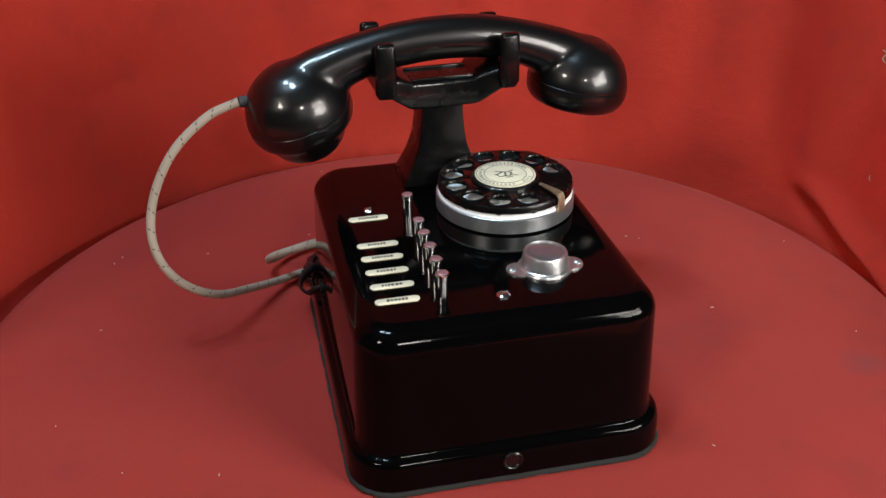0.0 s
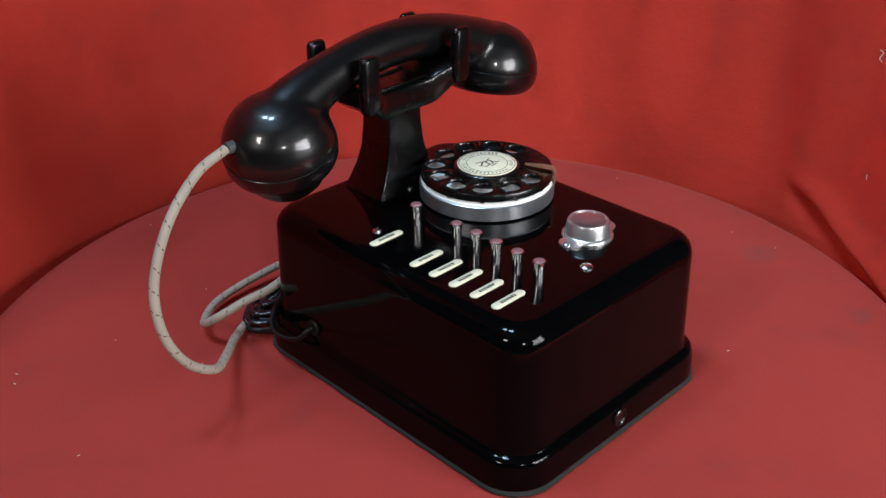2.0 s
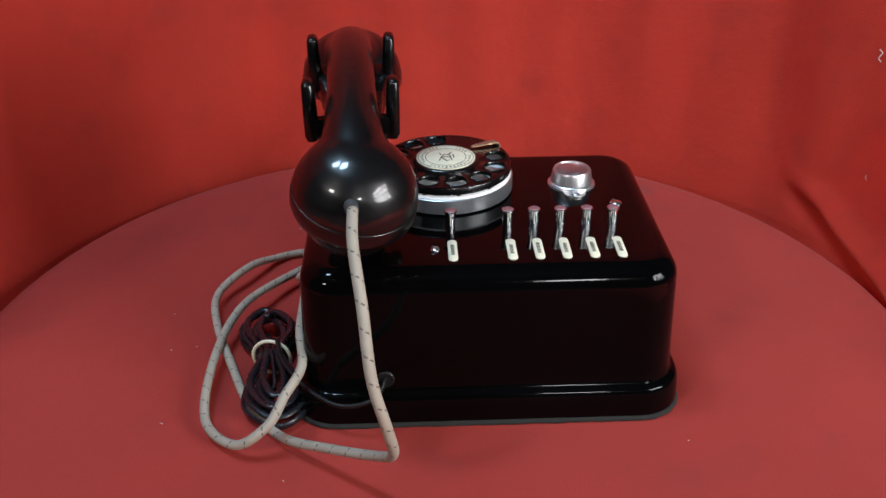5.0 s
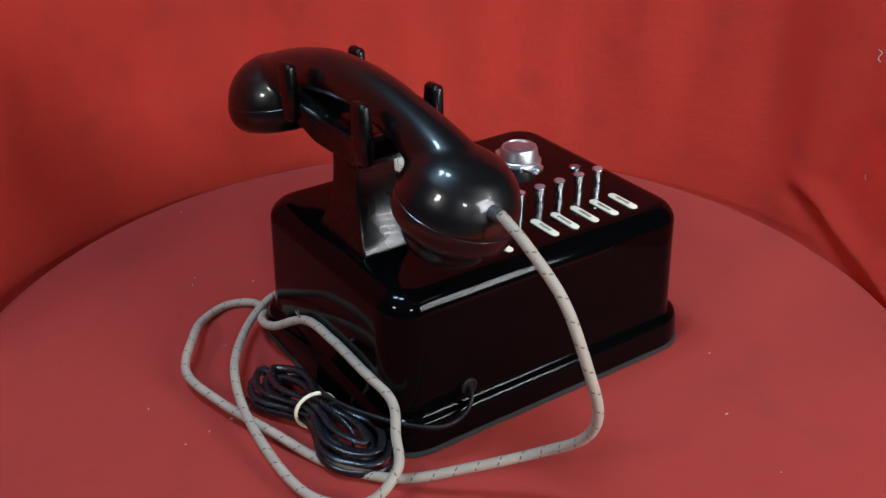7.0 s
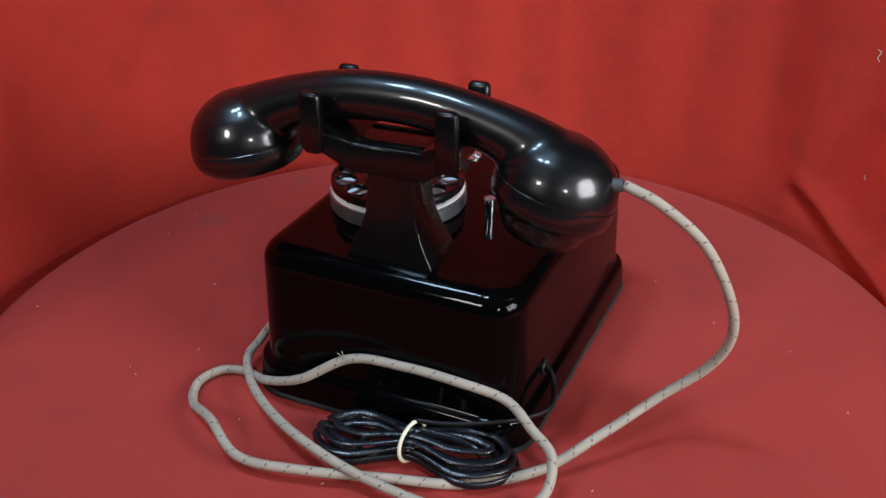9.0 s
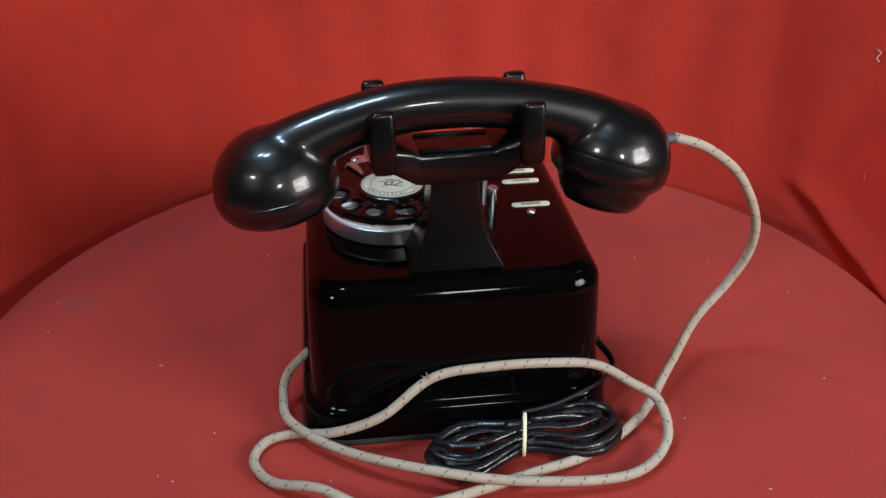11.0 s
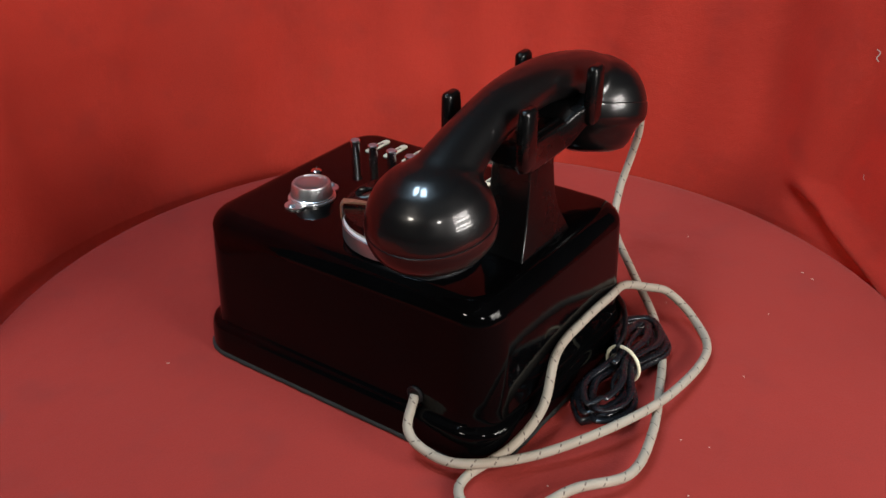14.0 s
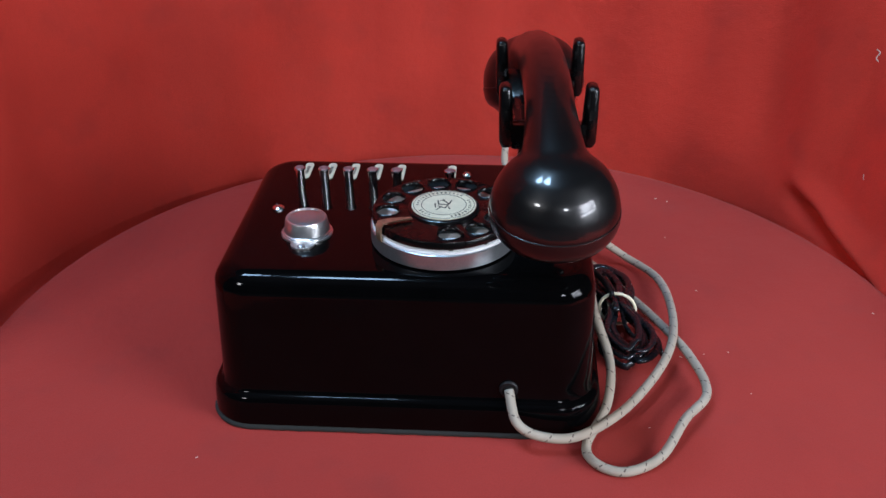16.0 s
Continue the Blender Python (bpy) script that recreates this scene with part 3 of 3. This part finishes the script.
# ---- handset with its braided cord ----
def build_handset():
    hs = new("handset")
    turn = Matrix.Translation((0.0045, 0.0510, 0)) @ pose(0, 0, 0, 0, 0, 2.8) @ Matrix.Translation((-0.0045, -0.0510, 0))
    tagged(hs, "black bakelite handset lying across the cradle", "handset")
    Y = 0.0510
    bm = bmesh.new()
    line = smooth_path([mm(-84, 51, 138), mm(-75, 51, 148.5), mm(-60, 51, 157.8), mm(-40, 51, 164.8), mm(-18, 51, 169.3), mm(6, 51, 171), mm(32, 51, 169.4), mm(56, 51, 163.5), mm(76, 51, 155), mm(90, 51, 146), mm(96, 51, 139)], 0.003)
    radii = []
    for q in line:
        e = max(0.0, (abs(q.x - 0.0065) - 0.028) / 0.062)
        radii.append((0.0124 + 0.0078 * min(1.0, e) ** 2.4) * min(1.0, 0.45 + min((q - line[0]).length, (q - line[-1]).length) / 0.022))
    tube(bm, line, radii, 32, 1.0)
    for cx, cz, s in ((-0.0780, 0.1385, -16), (0.0908, 0.1380, 10)):
        m = Matrix.Translation((cx, Y, cz)) @ pose(0, 0, 0, 10 if s < 0 else 0, s, 0)
        lathe(bm, [(0.0, 0.0265), (0.010, 0.0250), (0.018, 0.0212), (0.0245, 0.0152), (0.0285, 0.0078), (0.0303, 0.0005), (0.0300, -0.0020), (0.0286, -0.0050), (0.0, -0.0050)], m, 48)
    body = part("grip", bm, BAKELITE, hs, smooth=180, at=turn)
    rm = body.modifiers.new("remesh", "REMESH")
    rm.mode, rm.voxel_size, rm.use_smooth_shade = "VOXEL", 0.0013, True
    sm = body.modifiers.new("smooth", "SMOOTH")
    sm.factor, sm.iterations = 0.5, 22
    ear = [(0.0290, -0.0004), (0.0299, -0.0005), (0.0303, -0.0009), (0.0304, -0.0022), (0.0302, -0.0075), (0.0290, -0.0110), (0.0266, -0.0133), (0.0242, -0.0156), (0.0226, -0.0192), (0.0206, -0.0232), (0.0176, -0.0268), (0.0120, -0.0286), (0.0, -0.0290)]
    mouth = [(0.0290, -0.0004), (0.0299, -0.0005), (0.0303, -0.0009), (0.0304, -0.0022), (0.0302, -0.0060), (0.0292, -0.0095), (0.0272, -0.0125), (0.0246, -0.0144), (0.0215, -0.0150), (0.0150, -0.0135), (0.0, -0.0120)]
    for name, cx, cz, s, prof in (("ear_cap", -0.0780, 0.1385, -16, ear), ("mouth_cap", 0.0908, 0.1380, 10, mouth)):
        m = Matrix.Translation((cx, Y, cz)) @ pose(0, 0, 0, 10 if s < 0 else 0, s, 0)
        part(name, lathe(bmesh.new(), prof, None, 56), BAKELITE, hs, at=turn @ m)
    bm = bmesh.new()
    d = Vector((-1, -0.12, 0.05)).normalized()
    tube(bm, [mm(-102, 48, 144) + d * k * 0.0026 for k in range(4)], [0.0036, 0.0034, 0.0032, 0.0031], 16)
    part("cord_sleeve", bm, RUBBER, hs, "dark rubber cord sleeve")
    bm = bmesh.new()
    tube(bm, smooth_path([mm(*p) for p in CORD], 0.0022), 0.00255, 12)
    part("cord", bm, BRAID, hs, "beige braided cord with dark flecks", smooth=180)
    bm = bmesh.new()
    for dx, dy, dz in ((3.5, 1.0, 3.0), (1.0, 0.5, 4.5), (-1.5, 2.0, 3.5)):
        a = mm(21.5, 86.0, 35.5)
        tube(bm, smooth_path([a, a + mm(dx * 0.3, dy, dz * 0.6), a + mm(dx, dy, dz)], 0.0008), 0.00022, 5)
    part("fray", bm, BRAID, hs, "loose frayed threads of the cord", smooth=180)
    return hs


CORD = ((-109.9, 46.7, 144.7), (-128.5, 46.2, 137.2), (-149.5, 42.4, 119), (-163.5, 39.2, 91.9), (-166, 33.4, 67.1), (-156.6, 31.6, 45.8), (-136.9, 39.6, 27.9), (-114.4, 64.6, 14.3), (-90.9, 91.1, 3.2), (-59.3, 112.2, -0.3), (-24.5, 126.8, 2.8), (15.8, 141.1, 5), (51, 145.7, 5.1), (79.3, 129.6, 8.1), (102, 115, 1.5), (112.4, 96.5, -0.3), (107.1, 81.9, 0), (93.3, 77.9, 0.7), (71.1, 89.3, 8.8), (45.8, 92.3, 19.1), (18.6, 84.4, 34.9), (-13.1, 83.5, 38.3), (-43, 83.4, 37.6), (-68, 80.7, 32.1), (-84.6, 88.6, 25.2), (-98.7, 96.7, 17.2), (-98.2, 114.7, 5), (-72.5, 134.3, 2.8), (-19.6, 136.3, 7.1), (27.7, 125.9, 10.9), (68.5, 101.2, 7.3), (93.3, 74.7, 6.4), (97.2, 55.1, 7.6), (94.6, 41.6, 13.8), (81.9, 36.9, 25.3))


# ---- black flat cable in a tied bundle ----
def build_cable():
    thing = new("line_cable")
    tagged(thing, "black flat cable folded into a bundle behind the telephone", "cable")
    bm = bmesh.new()
    rnd = random.Random(3)
    pts = []
    for k in range(6):
        lane = (0, 3, 1, 4, 2, 5)[k]
        lift = (1.5, 3.5, 6.0, 8.0, 10.5, 12.5)[k] / 1000
        for ph in range(0, 360, 15):
            q = radians(ph)
            c = abs(math.cos(q))
            a, b = 0.0535 - 0.0027 * lane, 0.0250 - 0.0034 * lane
            waist = 0.24 + 0.76 * min(1.0, c / 0.62) ** 1.5
            pts.append(Vector((-0.0265 + a * math.cos(q), 0.103 + b * math.sin(q) * waist + 0.16 * a * math.cos(q) + rnd.uniform(-0.0004, 0.0004),
                               lift + 0.002 * (1 - c) + rnd.uniform(-0.0004, 0.0004))))
    tube(bm, smooth_path(pts[3:-4], 0.003), 0.00115, 10, 1.9)
    stub = [mm(-34, 103, 12), mm(-20, 105, 11), mm(-8, 106, 9), mm(-1, 110, 6), mm(-2, 115, 4), mm(-9, 116, 4), mm(-18, 112, 8), mm(-30, 108, 10)]
    tube(bm, smooth_path(stub, 0.002), 0.00115, 10, 1.9)
    tube(bm, smooth_path([mm(-30, 102, 16), mm(-48, 99, 14), mm(-58, 98, 11), mm(-63, 101, 10)], 0.002), 0.00115, 10, 1.9)
    part("coil", bm, PVC, thing, smooth=180)
    bm = bmesh.new()
    tube(bm, smooth_path([mm(-71, 36.8, 25.5), mm(-77, 38, 24), mm(-80.5, 42, 19), mm(-84, 52, 17), mm(-83, 63, 17), mm(-73, 76, 18), mm(-60, 86, 19), mm(-42, 95, 19), mm(-25, 99, 19)], 0.003), 0.0012, 10, 1.7)
    part("lead", bm, LEAD, thing, smooth=180)
    bm = bmesh.new()
    ring = [Vector((-0.026 + 0.002 * math.cos(radians(k * 10)), 0.1030 + 0.0108 * math.cos(radians(k * 10)), 0.0088 + 0.0108 * math.sin(radians(k * 10)))) for k in range(37)]
    tube(bm, ring, 0.0010, 8)
    part("tie", bm, BAND, thing, "cream rubber band")
    return thing


build_backdrop()
build_room()
build_thread()
TURNTABLE = build_turntable()
TELEPHONE = build_telephone()
HANDSET = build_handset()
CABLE = build_cable()


def motions():
    rows = [(k * 0.5, pose(0, 0, 0, 0, 0, TURN0 + RATE * k * 0.5)) for k in range(33)]
    for thing in (TURNTABLE, TELEPHONE, HANDSET, CABLE):
        walk(thing, rows)


motions()
